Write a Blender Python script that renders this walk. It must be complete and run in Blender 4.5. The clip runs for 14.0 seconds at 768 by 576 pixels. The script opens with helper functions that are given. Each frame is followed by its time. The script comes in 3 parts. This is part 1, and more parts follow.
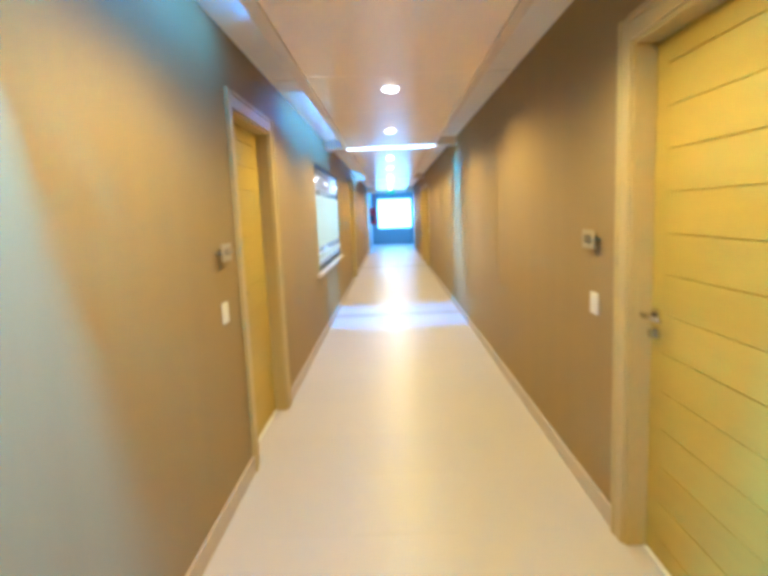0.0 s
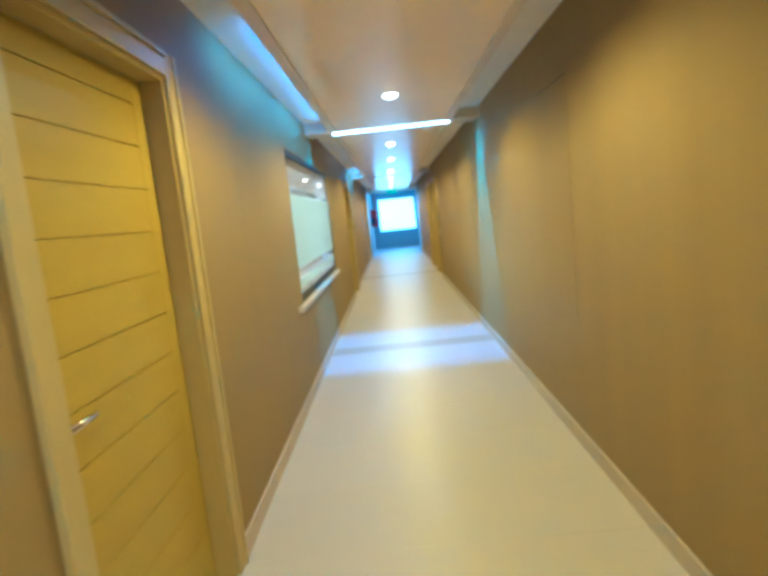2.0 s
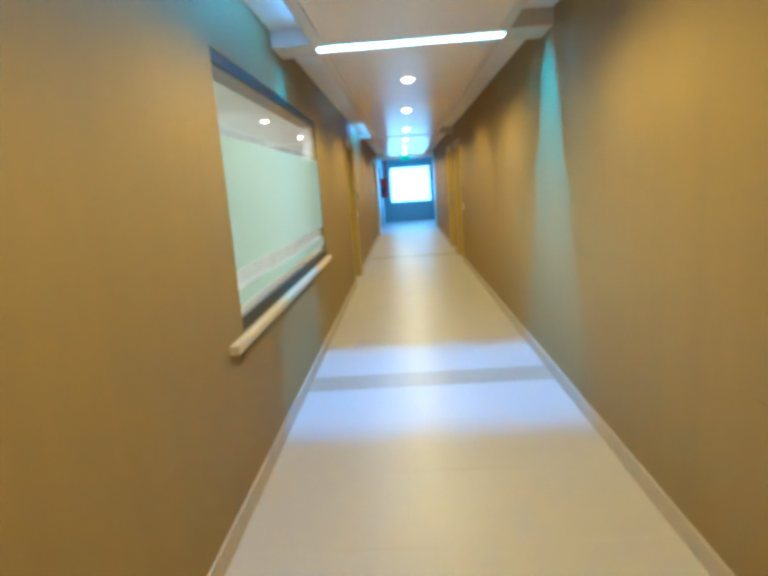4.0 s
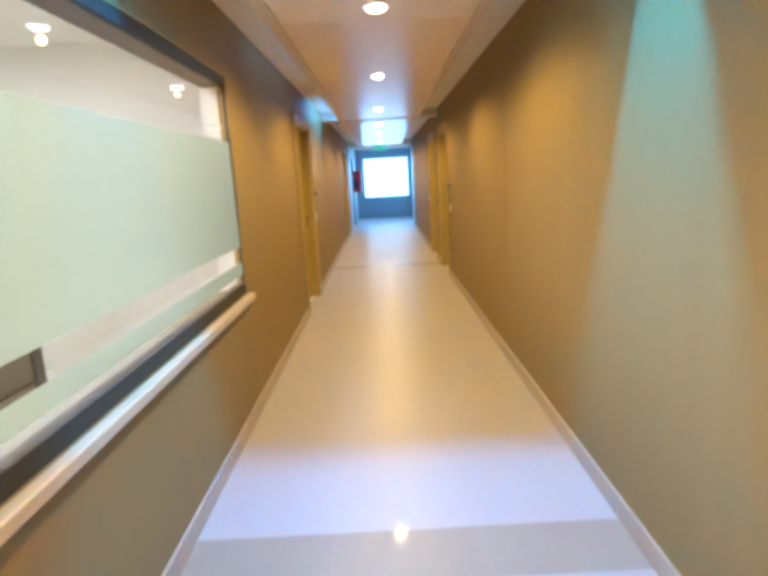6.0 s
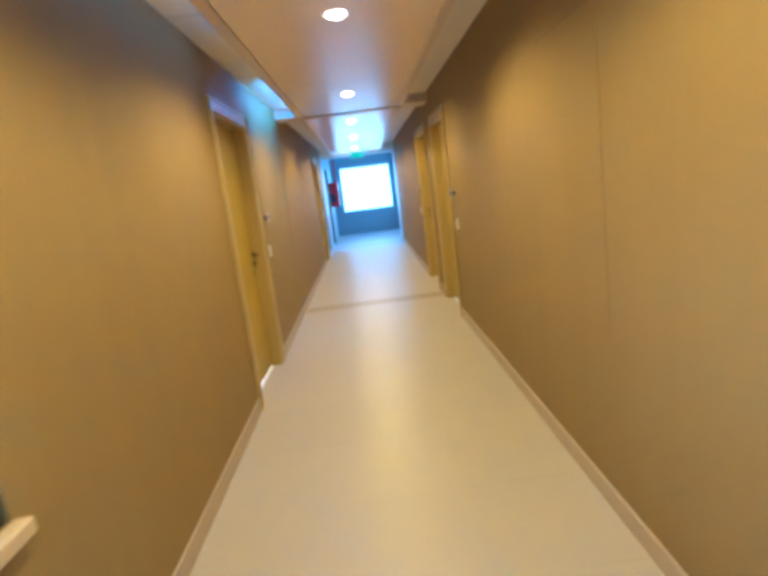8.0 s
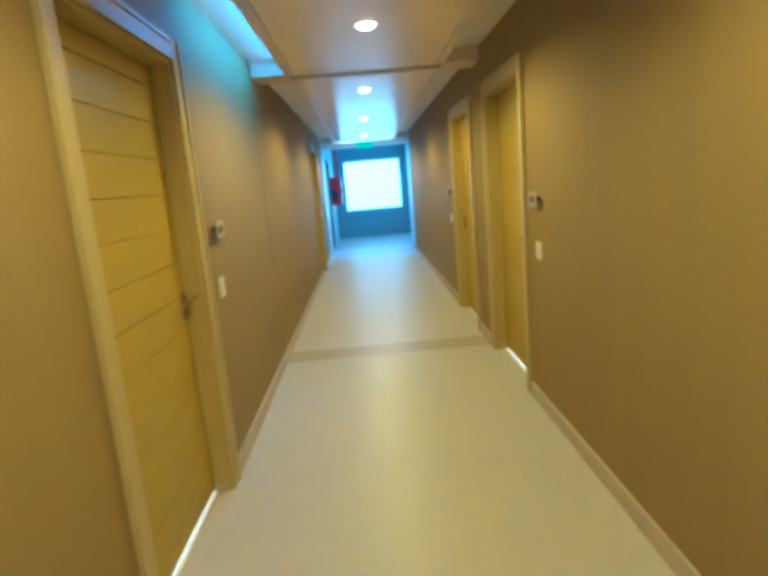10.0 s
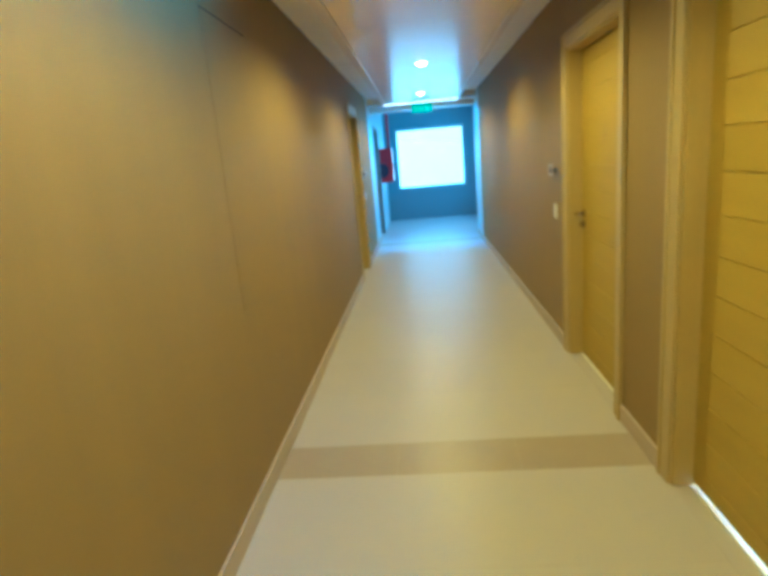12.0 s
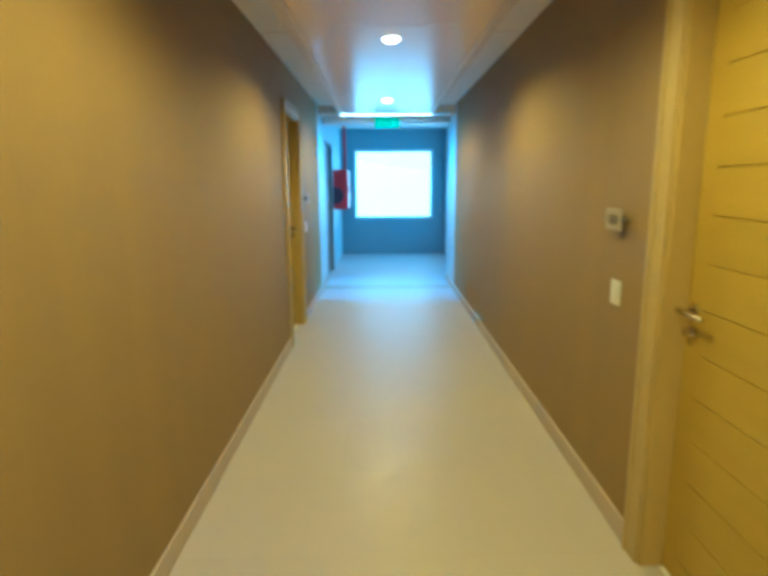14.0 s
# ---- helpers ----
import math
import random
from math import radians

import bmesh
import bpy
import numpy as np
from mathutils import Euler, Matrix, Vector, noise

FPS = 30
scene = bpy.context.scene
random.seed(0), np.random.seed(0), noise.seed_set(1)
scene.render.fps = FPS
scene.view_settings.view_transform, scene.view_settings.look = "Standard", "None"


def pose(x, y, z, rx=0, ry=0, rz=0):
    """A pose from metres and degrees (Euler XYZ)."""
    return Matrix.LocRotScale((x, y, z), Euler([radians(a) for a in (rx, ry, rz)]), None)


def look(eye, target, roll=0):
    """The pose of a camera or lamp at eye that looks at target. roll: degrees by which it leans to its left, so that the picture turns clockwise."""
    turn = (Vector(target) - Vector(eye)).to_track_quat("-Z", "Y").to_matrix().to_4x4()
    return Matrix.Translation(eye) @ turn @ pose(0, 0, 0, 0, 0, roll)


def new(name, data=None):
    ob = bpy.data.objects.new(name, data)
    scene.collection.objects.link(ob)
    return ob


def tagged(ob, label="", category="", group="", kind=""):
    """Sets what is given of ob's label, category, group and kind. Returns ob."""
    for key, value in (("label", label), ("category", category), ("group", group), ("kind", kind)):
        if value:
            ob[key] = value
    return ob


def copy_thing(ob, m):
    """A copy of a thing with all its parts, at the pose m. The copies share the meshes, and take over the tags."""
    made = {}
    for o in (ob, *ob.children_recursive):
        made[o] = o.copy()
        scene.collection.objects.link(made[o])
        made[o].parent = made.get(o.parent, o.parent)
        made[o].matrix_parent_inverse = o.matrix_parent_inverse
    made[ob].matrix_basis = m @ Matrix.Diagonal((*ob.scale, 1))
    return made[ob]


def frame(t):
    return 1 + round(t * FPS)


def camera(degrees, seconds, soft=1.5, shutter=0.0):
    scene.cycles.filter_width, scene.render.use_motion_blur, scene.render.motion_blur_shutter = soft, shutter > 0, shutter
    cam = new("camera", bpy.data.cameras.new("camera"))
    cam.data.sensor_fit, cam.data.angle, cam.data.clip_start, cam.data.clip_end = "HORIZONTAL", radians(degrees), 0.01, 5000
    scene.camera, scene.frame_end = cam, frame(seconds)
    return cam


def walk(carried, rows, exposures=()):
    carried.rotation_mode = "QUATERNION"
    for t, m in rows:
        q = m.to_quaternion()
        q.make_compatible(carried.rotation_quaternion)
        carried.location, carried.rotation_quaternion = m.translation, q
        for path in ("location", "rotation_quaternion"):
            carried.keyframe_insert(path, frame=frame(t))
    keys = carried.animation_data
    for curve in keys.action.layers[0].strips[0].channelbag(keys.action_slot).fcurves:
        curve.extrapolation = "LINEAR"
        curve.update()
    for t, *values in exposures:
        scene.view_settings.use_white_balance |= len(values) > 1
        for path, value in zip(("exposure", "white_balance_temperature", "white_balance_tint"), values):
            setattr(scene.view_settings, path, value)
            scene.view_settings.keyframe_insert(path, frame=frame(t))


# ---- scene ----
cam = camera(70.7, 14.0, soft=4.4, shutter=0.5)
PATH = [
    (0, (0.857, 2.264, 1.465), (0.824, 4.245, 1.192), -2.5),
    (0.5, (0.803, 2.769, 1.47), (0.758, 4.759, 1.278), -3.6),
    (1, (0.81, 3.327, 1.466), (0.871, 5.316, 1.265), -5.1),
    (1.5, (0.798, 3.799, 1.477), (0.714, 5.784, 1.247), -3.8),
    (2, (0.814, 4.128, 1.471), (0.761, 6.109, 1.204), -6.0),
    (2.5, (0.838, 4.674, 1.455), (0.76, 6.651, 1.164), -3.7),
    (3, (0.803, 5.177, 1.443), (0.688, 7.157, 1.188), -2.4),
    (3.2, (0.808, 5.385, 1.44), (0.721, 7.354, 1.099), -4.3),
    (5.3, (0.781, 7.47, 1.47), (0.692, 9.428, 1.07), -3.0),
    (5.5, (0.82, 7.686, 1.476), (0.843, 9.626, 0.994), -4.1),
    (6, (0.874, 8.161, 1.472), (0.865, 10.12, 1.069), -3.2),
    (6.5, (0.856, 8.746, 1.468), (0.823, 10.693, 1.011), -5.7),
    (7, (0.917, 9.217, 1.466), (0.795, 11.165, 1.029), -5.6),
    (7.5, (0.898, 9.853, 1.448), (0.735, 11.804, 1.041), -4.8),
    (8, (0.916, 10.317, 1.467), (0.952, 12.282, 1.095), -7.2),
    (8.2, (0.916, 10.568, 1.47), (0.83, 12.526, 1.071), -6.1),
    (10.3, (0.789, 12.809, 1.473), (0.84, 14.772, 1.093), -4.8),
    (10.5, (0.784, 13.056, 1.449), (0.708, 15.013, 1.041), -4.6),
    (11, (0.777, 13.665, 1.439), (0.661, 15.617, 1.017), -4.7),
    (11.5, (0.82, 14.122, 1.446), (0.812, 16.069, 0.989), -6.8),
    (12, (0.819, 14.686, 1.488), (0.655, 16.625, 1.028), -5.1),
    (12.5, (0.826, 15.188, 1.47), (0.879, 17.123, 0.965), -5.4),
    (13, (0.821, 15.647, 1.471), (0.757, 17.584, 0.978), -2.5),
    (13.3, (0.797, 16.004, 1.432), (0.828, 17.97, 1.067), -3.3),
    (13.5, (0.808, 16.199, 1.452), (0.918, 18.159, 1.073), -4.1),
    (14, (0.83, 16.637, 1.454), (0.837, 18.601, 1.076), -0.4),
]
EXPOSURES = [(0.0, 0.56, 5200, 20), (0.5, 0.5, 5350, 14), (1.0, 0.42, 5300, 5), (1.5, 0.22, 5150, 2), (3.0, 0.16, 4720, 3), (5.3, -0.20, 6250, 10), (5.6, -0.10, 6250, 12), (6.0, 0.10, 6200, 25), (6.5, 0.10, 6050, 33), (8.0, 0.17, 5350, 21), (10.5, 0.02, 5050, -5), (13.0, 0.05, 5120, -3), (14.0, 0.05, 5250, -2)]
walk(cam, [(t, look(e, a, r)) for t, e, a, r in PATH], EXPOSURES)

# ---------------------------------------------------------------- plan, metres
W = 1.815                       # corridor from x = 0 to x = W
Y0, Y1, YE = -1.4, 24.87, 28.09  # back wall, end of the corridor, end wall of the lobby
RIGHT_LOBBY = 2.17
PANEL, COVE = 2.37, 2.475       # dropped ceiling panel, raised side coves
EDGE_L, EDGE_R = 0.265, 1.535
SLOT_L, SLOT_R = 0.275, 1.535   # ends of the lamp slots
SLOTS = (3.25, 10.055, 17.17, 24.28)
DOWNLIGHTS = (-0.5, 1.65, 3.95, 6.41, 8.44, 11.34, 13.37, 15.82, 18.0, 20.36, 22.97)
TOP = 2.17                      # outer top of the door frames
WIN = (8.64, 11.50, 0.805, 2.09)  # side window: y, y, z, z
DOORS_L = ((5.245, 6.365, -1), (13.99, 15.13, 1), (21.36, 22.30, 1))   # outer y, y, side of the handle
DOORS_R = ((3.43, 4.545, 1), (15.85, 16.96, -1), (17.45, 18.59, 1))
EXIT_DOOR = (24.95, 25.90)
LIT_WALL = 23.95                    # from here a pale tint replaces the wallpaper lit by the last slot
COVE_TUBES = ((3.7, 5.15, 5), (6.9, 9.7, 13), (12.0, 13.85, 1.2), (15.35, 16.87, 13))      # y, y, watts

# ---------------------------------------------------------------- light
BLUE, WARM = (0.0, 0.42, 1.0), (1.0, 0.73, 0.195)
world = bpy.data.worlds.new("world")
world.use_nodes = True
scene.world = world
sky = world.node_tree.nodes.new("ShaderNodeTexSky")
sky.sky_type, sky.sun_disc, sky.sun_elevation, sky.sun_rotation = "NISHITA", False, radians(40), radians(200)
world.node_tree.links.new(sky.outputs[0], world.node_tree.nodes["Background"].inputs[0])
world.node_tree.nodes["Background"].inputs[1].default_value = 0.12


def area(name, eye, target, size, size_y, watts, colour, spread=180):
    lamp = bpy.data.lights.new(name, "AREA")
    lamp.shape, lamp.size, lamp.size_y, lamp.energy, lamp.color, lamp.spread = "RECTANGLE", size, size_y, watts, colour, radians(spread)
    ob = new(name, lamp)
    ob.matrix_world = look(eye, target)
    return ob


for y, watts, tone in zip(SLOTS, (84, 86, 0, 72), (BLUE, BLUE, BLUE, (0.01, 0.43, 1.0))):
    if watts:
        area("slot_light", (0.905, y, 2.572), (0.905, y, 0), 1.21, 0.03, watts, tone)
for ya, yb, watts in COVE_TUBES:
    lamp = area("cove_light", (0.245, (ya + yb) / 2, 2.45), (0.0, (ya + yb) / 2, 2.40), yb - ya, 0.02, watts, (0.06, 0.45, 1.0))
    lamp.matrix_world = Matrix.Translation(lamp.location) @ Matrix(((0, -0.80, 0.60), (1, 0, 0), (0, 0.60, 0.80))).to_4x4()
for y in DOWNLIGHTS:
    lamp = bpy.data.lights.new("downlight", "SPOT")
    lamp.energy, lamp.color, lamp.spot_size, lamp.spot_blend, lamp.shadow_soft_size = 75, WARM, radians(165), 0.5, 0.02
    new("downlight", lamp).location = (0.90, y, PANEL - 0.065)
area("window_daylight", (1.08, 28.2, 1.47), (1.0, 20, 0.9), 1.6, 1.4, 10, (0.10, 0.56, 1.0), 130)
# Fill lamp added at the assumed side window to brighten the lobby.
area("lobby_fill_light", (2.2, 26.5, 1.5), (0, 26.5, 1.2), 1.7, 1.15, 52, (0.12, 0.55, 0.95))
area("office_light", (-1.4, 10.0, 2.5), (-1.4, 10.0, 0), 1.2, 2.4, 108, (1.0, 0.99, 0.90))
for x, out, y in ((-0.75, 1, 14.54), (W + 0.75, -1, 16.34)):
    area("room_daylight", (x, y, 0.35), (x + out * 0.6, y, 0.0), 0.9, 0.3, 55, (0.6, 0.78, 1.0))


# ---------------------------------------------------------------- materials
def material(name, colour, rough=0.5, metal=0.0, vary=0.12, scale=3.0, grain=60.0, bump=0.02, stretch=(1, 1, 1), second=None, coat=0.0, per_piece=0.0, gloss=0.5):
    mat = bpy.data.materials.new(name)
    mat.use_nodes = True
    nodes, links = mat.node_tree.nodes, mat.node_tree.links
    bsdf = nodes["Principled BSDF"]
    coords = nodes.new("ShaderNodeNewGeometry")
    mapping = nodes.new("ShaderNodeMapping")
    mapping.inputs["Scale"].default_value = stretch
    links.new(coords.outputs["Position"], mapping.inputs[0])
    large, fine = nodes.new("ShaderNodeTexNoise"), nodes.new("ShaderNodeTexNoise")
    large.inputs["Scale"].default_value, fine.inputs["Scale"].default_value = scale, grain
    large.inputs["Detail"].default_value = 5
    for n in (large, fine):
        links.new(mapping.outputs[0], n.inputs["Vector"])
    mix = nodes.new("ShaderNodeMix")
    mix.data_type = "RGBA"
    a, b = [c * (1 - vary) for c in colour], [min(1, c * (1 + vary)) for c in (second or colour)]
    mix.inputs[6].default_value, mix.inputs[7].default_value = (*a, 1), (*b, 1)
    blend = nodes.new("ShaderNodeMath")
    blend.operation = "MULTIPLY_ADD"
    links.new(fine.outputs[0], blend.inputs[0])
    blend.inputs[1].default_value = 0.35
    half = nodes.new("ShaderNodeMath")
    half.operation = "MULTIPLY"
    half.inputs[1].default_value = 0.65
    links.new(large.outputs[0], half.inputs[0])
    links.new(half.outputs[0], blend.inputs[2])
    links.new(blend.outputs[0], mix.inputs[0])
    out = mix.outputs[2]
    if per_piece:
        info, shade = nodes.new("ShaderNodeObjectInfo"), nodes.new("ShaderNodeVectorMath")
        shade.operation = "SCALE"
        ranged = nodes.new("ShaderNodeMapRange")
        ranged.inputs[3].default_value, ranged.inputs[4].default_value = 1 - per_piece, 1 + per_piece
        links.new(info.outputs["Random"], ranged.inputs[0])
        links.new(ranged.outputs[0], shade.inputs["Scale"])
        links.new(out, shade.inputs[0])
        out = shade.outputs[0]
    links.new(out, bsdf.inputs["Base Color"])
    rough_map = nodes.new("ShaderNodeMapRange")
    rough_map.inputs[3].default_value, rough_map.inputs[4].default_value = max(0.02, rough * 0.85), min(1, rough * 1.15)
    links.new(large.outputs[0], rough_map.inputs[0])
    links.new(rough_map.outputs[0], bsdf.inputs["Roughness"])
    bsdf.inputs["Metallic"].default_value = metal
    bsdf.inputs["Specular IOR Level"].default_value = gloss
    bsdf.inputs["Coat Weight"].default_value = coat
    bsdf.inputs["Coat Roughness"].default_value = 0.04
    if bump:
        relief = nodes.new("ShaderNodeBump")
        relief.inputs["Strength"].default_value, relief.inputs["Distance"].default_value = bump, 0.01
        links.new(fine.outputs[0], relief.inputs["Height"])
        links.new(relief.outputs[0], bsdf.inputs["Normal"])
    return mat


def glowing(name, colour, strength, base=(0.8, 0.8, 0.8)):
    mat = bpy.data.materials.new(name)
    mat.use_nodes = True
    bsdf = mat.node_tree.nodes["Principled BSDF"]
    bsdf.inputs["Base Color"].default_value = (*base, 1)
    bsdf.inputs["Emission Color"].default_value, bsdf.inputs["Emission Strength"].default_value = (*colour, 1), strength
    return mat


def clear_glass(name, tint=(1, 1, 1), rough=0.0):
    mat = bpy.data.materials.new(name)
    mat.use_nodes = True
    bsdf = mat.node_tree.nodes["Principled BSDF"]
    bsdf.inputs["Base Color"].default_value = (*tint, 1)
    bsdf.inputs["Transmission Weight"].default_value, bsdf.inputs["Roughness"].default_value, bsdf.inputs["IOR"].default_value = 1, rough, 1.45
    return mat


def film_glass(name, colour):
    """Frosted film on glass: lets light through, scattered, with a polished front."""
    mat = bpy.data.materials.new(name)
    mat.use_nodes = True
    nodes, links = mat.node_tree.nodes, mat.node_tree.links
    through_film, front, mix = nodes.new("ShaderNodeBsdfTranslucent"), nodes["Principled BSDF"], nodes.new("ShaderNodeMixShader")
    through_film.inputs[0].default_value = (*colour, 1)
    front.inputs["Base Color"].default_value, front.inputs["Roughness"].default_value = (*[c * 0.7 for c in colour], 1), 0.07
    cloud = nodes.new("ShaderNodeTexNoise")
    cloud.inputs["Scale"].default_value = 1.5
    ranged = nodes.new("ShaderNodeMapRange")
    ranged.inputs[3].default_value, ranged.inputs[4].default_value = 0.08, 0.12
    links.new(cloud.outputs[0], ranged.inputs[0])
    links.new(ranged.outputs[0], mix.inputs[0])
    links.new(through_film.outputs[0], mix.inputs[1])
    links.new(front.outputs[0], mix.inputs[2])
    links.new(mix.outputs[0], nodes["Material Output"].inputs[0])
    return mat


M_WALL = material("wallpaper", (0.292, 0.203, 0.086), 0.68, gloss=0.2, vary=0.13, scale=1.1, grain=60, bump=0.25, stretch=(5, 5, 0.2), second=(0.317, 0.221, 0.097))
M_DOOR = material("door_laminate", (0.425, 0.30, 0.04), 0.48, gloss=0.25, vary=0.10, scale=2.2, grain=38, bump=0.04, stretch=(1, 1, 7), second=(0.47, 0.338, 0.053), per_piece=0.03)
M_FRAME = material("frame_wood", (0.45, 0.335, 0.11), 0.5, gloss=0.3, vary=0.12, scale=2.5, grain=40, bump=0.05, stretch=(6, 6, 0.6), second=(0.49, 0.37, 0.135))
M_TRIM = material("trim_wood", (0.49, 0.38, 0.17), 0.45, gloss=0.35, vary=0.10, scale=2.5, grain=45, bump=0.04, stretch=(6, 6, 0.7))
M_FLOOR = material("cream_marble", (0.53, 0.49, 0.51), 0.36, vary=0.012, scale=2.4, grain=22, bump=0.0, per_piece=0.012, gloss=0.2)
M_JOINT = material("tile_grout", (0.52, 0.48, 0.48), 0.5, vary=0.05, scale=6, grain=90)
M_STRIPE = material("brown_marble", (0.41, 0.325, 0.27), 0.36, coat=0.12, vary=0.03, scale=5, grain=30, bump=0.0, second=(0.43, 0.37, 0.31), per_piece=0.03, gloss=0.3)
M_BASE = material("baseboard_marble", (0.49, 0.40, 0.335), 0.5, vary=0.08, scale=4, grain=30, bump=0.0, second=(0.52, 0.435, 0.37))
M_PANEL = material("ceiling_panel", (0.93, 0.77, 0.65), 0.22, vary=0.03, scale=1.2, grain=18, bump=0.004, gloss=0.17)
M_CEILTRIM = material("ceiling_trim", (0.72, 0.61, 0.50), 0.4, vary=0.05, scale=2, grain=30)
M_PLASTER = material("white_plaster", (0.86, 0.81, 0.74), 0.6, vary=0.04, scale=2, grain=80, bump=0.05)
M_WHITE = material("white_paint", (0.82, 0.81, 0.78), 0.5, vary=0.03, scale=2, grain=80)
M_DARK = material("dark_frame", (0.045, 0.045, 0.04), 0.5, gloss=0.2, vary=0.2, scale=4, grain=60)
M_PLASTIC = material("white_plastic", (0.72, 0.70, 0.66), 0.35, vary=0.03, scale=8, grain=60, bump=0.0)
M_SIGN = material("sign_plate", (0.40, 0.33, 0.22), 0.45, gloss=0.3, vary=0.05, scale=9, grain=70, bump=0.0)
M_INK = material("dark_ink", (0.05, 0.045, 0.04), 0.5, vary=0.1)
M_CHROME = material("brushed_metal", (0.62, 0.58, 0.52), 0.22, metal=1.0, vary=0.06, scale=20, grain=200, bump=0.0)
M_RED = material("red_paint", (0.62, 0.03, 0.05), 0.36, vary=0.08, scale=5, grain=60, bump=0.01)
M_HOSE = material("dark_hose", (0.05, 0.04, 0.09), 0.45, vary=0.2, scale=9, grain=90)
# Backlit shade and blue haze are put into the end wall's colour.
M_ENDWALL = material("backlit_wall_tint", (0.20, 0.29, 0.35), 0.5, vary=0.06, scale=1.5, grain=90, bump=0.05)
# Cyan light put into this paler copy, on lobby sides and wall ends.
M_LOBBY = material("lobby_lit_tint", (0.52, 0.60, 0.64), 0.5, vary=0.05, scale=1.5, grain=90, bump=0.05)
M_ALU = material("white_aluminium", (0.75, 0.77, 0.78), 0.35, vary=0.03, scale=6, grain=80, bump=0.0)
M_STEEL = material("grey_steel_door", (0.20, 0.23, 0.25), 0.4, vary=0.08, scale=3, grain=60)
M_SILL = material("sill_wood", (0.60, 0.49, 0.34), 0.38, vary=0.08, scale=3, grain=40, stretch=(6, 0.7, 6))
# Shade of the panels' narrow gaps, put into the colour of flat strips.
M_SHADE = material("panel_gap_shade", (0.20, 0.135, 0.065), 0.6, vary=0.06)
M_SEAM = material("papered_seam", (0.262, 0.178, 0.084), 0.7, vary=0.08)
M_GAP = material("open_gap_shade", (0.07, 0.05, 0.025), 0.7, vary=0.1)
M_CABINET = material("office_cabinet", (0.20, 0.18, 0.13), 0.5, vary=0.1, scale=3, grain=50)
M_EDGE = material("grey_green_edge", (0.09, 0.10, 0.085), 0.5, vary=0.1)
M_OFFICE = material("office_paint", (0.80, 0.82, 0.77), 0.6, vary=0.04, scale=1.2, grain=80)
# Far darker than the office paint: shade put into the inner sill's colour.
M_INNER = material("shaded_sill_tint", (0.20, 0.21, 0.18), 0.6, gloss=0.2, vary=0.06)
M_GLASS = clear_glass("window_glass")
M_FILM = film_glass("green_film", (0.525, 0.57, 0.50))
M_LAMP = glowing("downlight_glow", (1.0, 0.93, 0.80), 9)
M_TUBE = glowing("led_glow", (0.55, 0.85, 1.0), 4)
M_TUBEWHITE = glowing("led_white_glow", (1.0, 0.97, 0.90), 4)
# Glow added on the slots' far face so that lit slots look white.
M_SIDE = glowing("slot_white_glow", (1.0, 0.97, 0.92), 5.0)
M_EXIT = glowing("exit_green", (0.0, 0.60, 0.36), 0.75, (0.0, 0.2, 0.12))
M_EXITMARK = glowing("exit_white", (0.12, 0.75, 0.52), 0.75, (0.1, 0.3, 0.2))
M_SKY = glowing("daylight_backdrop", (0.32, 0.70, 1.0), 3.2)


# ---------------------------------------------------------------- helpers
def add_box(bm, x0, x1, y0, y1, z0, z1, bevel=0.0):
    made = bmesh.ops.create_cube(bm, size=1)["verts"]
    for v in made:
        v.co = Vector(((x0 + x1) / 2 + v.co.x * (x1 - x0), (y0 + y1) / 2 + v.co.y * (y1 - y0), (z0 + z1) / 2 + v.co.z * (z1 - z0)))
    if bevel:
        bmesh.ops.bevel(bm, geom=list({e for v in made for e in v.link_edges}), offset=bevel, segments=2, affect="EDGES", profile=0.5)
    return bm


def boxes(*rows, bevel=0.0):
    bm = bmesh.new()
    for r in rows:
        add_box(bm, *r, bevel=bevel)
    return bm


def rod(bm, p, q, radius, sides=16, end=None):
    """A straight round bar from p to q; end: its radius at q."""
    p, q = Vector(p), Vector(q)
    m = Matrix.Translation((p + q) / 2) @ (q - p).to_track_quat("Z", "Y").to_matrix().to_4x4()
    bmesh.ops.create_cone(bm, cap_ends=True, segments=sides, radius1=radius, radius2=radius if end is None else end, depth=(q - p).length, matrix=m)
    return bm


def part(name, bm, mat, parent=None, label="", smooth=False):
    mesh = bpy.data.meshes.new(name)
    bm.to_mesh(mesh)
    bm.free()
    mesh.materials.append(mat)
    if smooth:
        mesh.shade_smooth()
    ob = new(name, mesh)
    if parent:
        ob.parent = parent
        ob.matrix_parent_inverse = parent.matrix_world.inverted()
    return tagged(ob, label)


def thing(name, at, label, category, group="", kind=""):
    ob = new(name)
    ob.matrix_world = Matrix.Translation(at)
    ob.empty_display_size = 0.1
    return tagged(ob, label, category, group, kind)


def structure(name, bm, mat, label, category):
    return tagged(part(name, bm, mat), label, category, kind="structure")


def pierced(x0, x1, ya, yb, z0, z1, holes):
    """A wall along y as boxes, with openings (y, y, z, z) left out."""
    bm, y = bmesh.new(), ya
    for h0, h1, s, t in sorted(holes):
        add_box(bm, x0, x1, y, h0, z0, z1)
        if s > z0:
            add_box(bm, x0, x1, h0, h1, z0, s)
        add_box(bm, x0, x1, h0, h1, t, z1)
        y = h1
    return add_box(bm, x0, x1, y, yb, z0, z1)


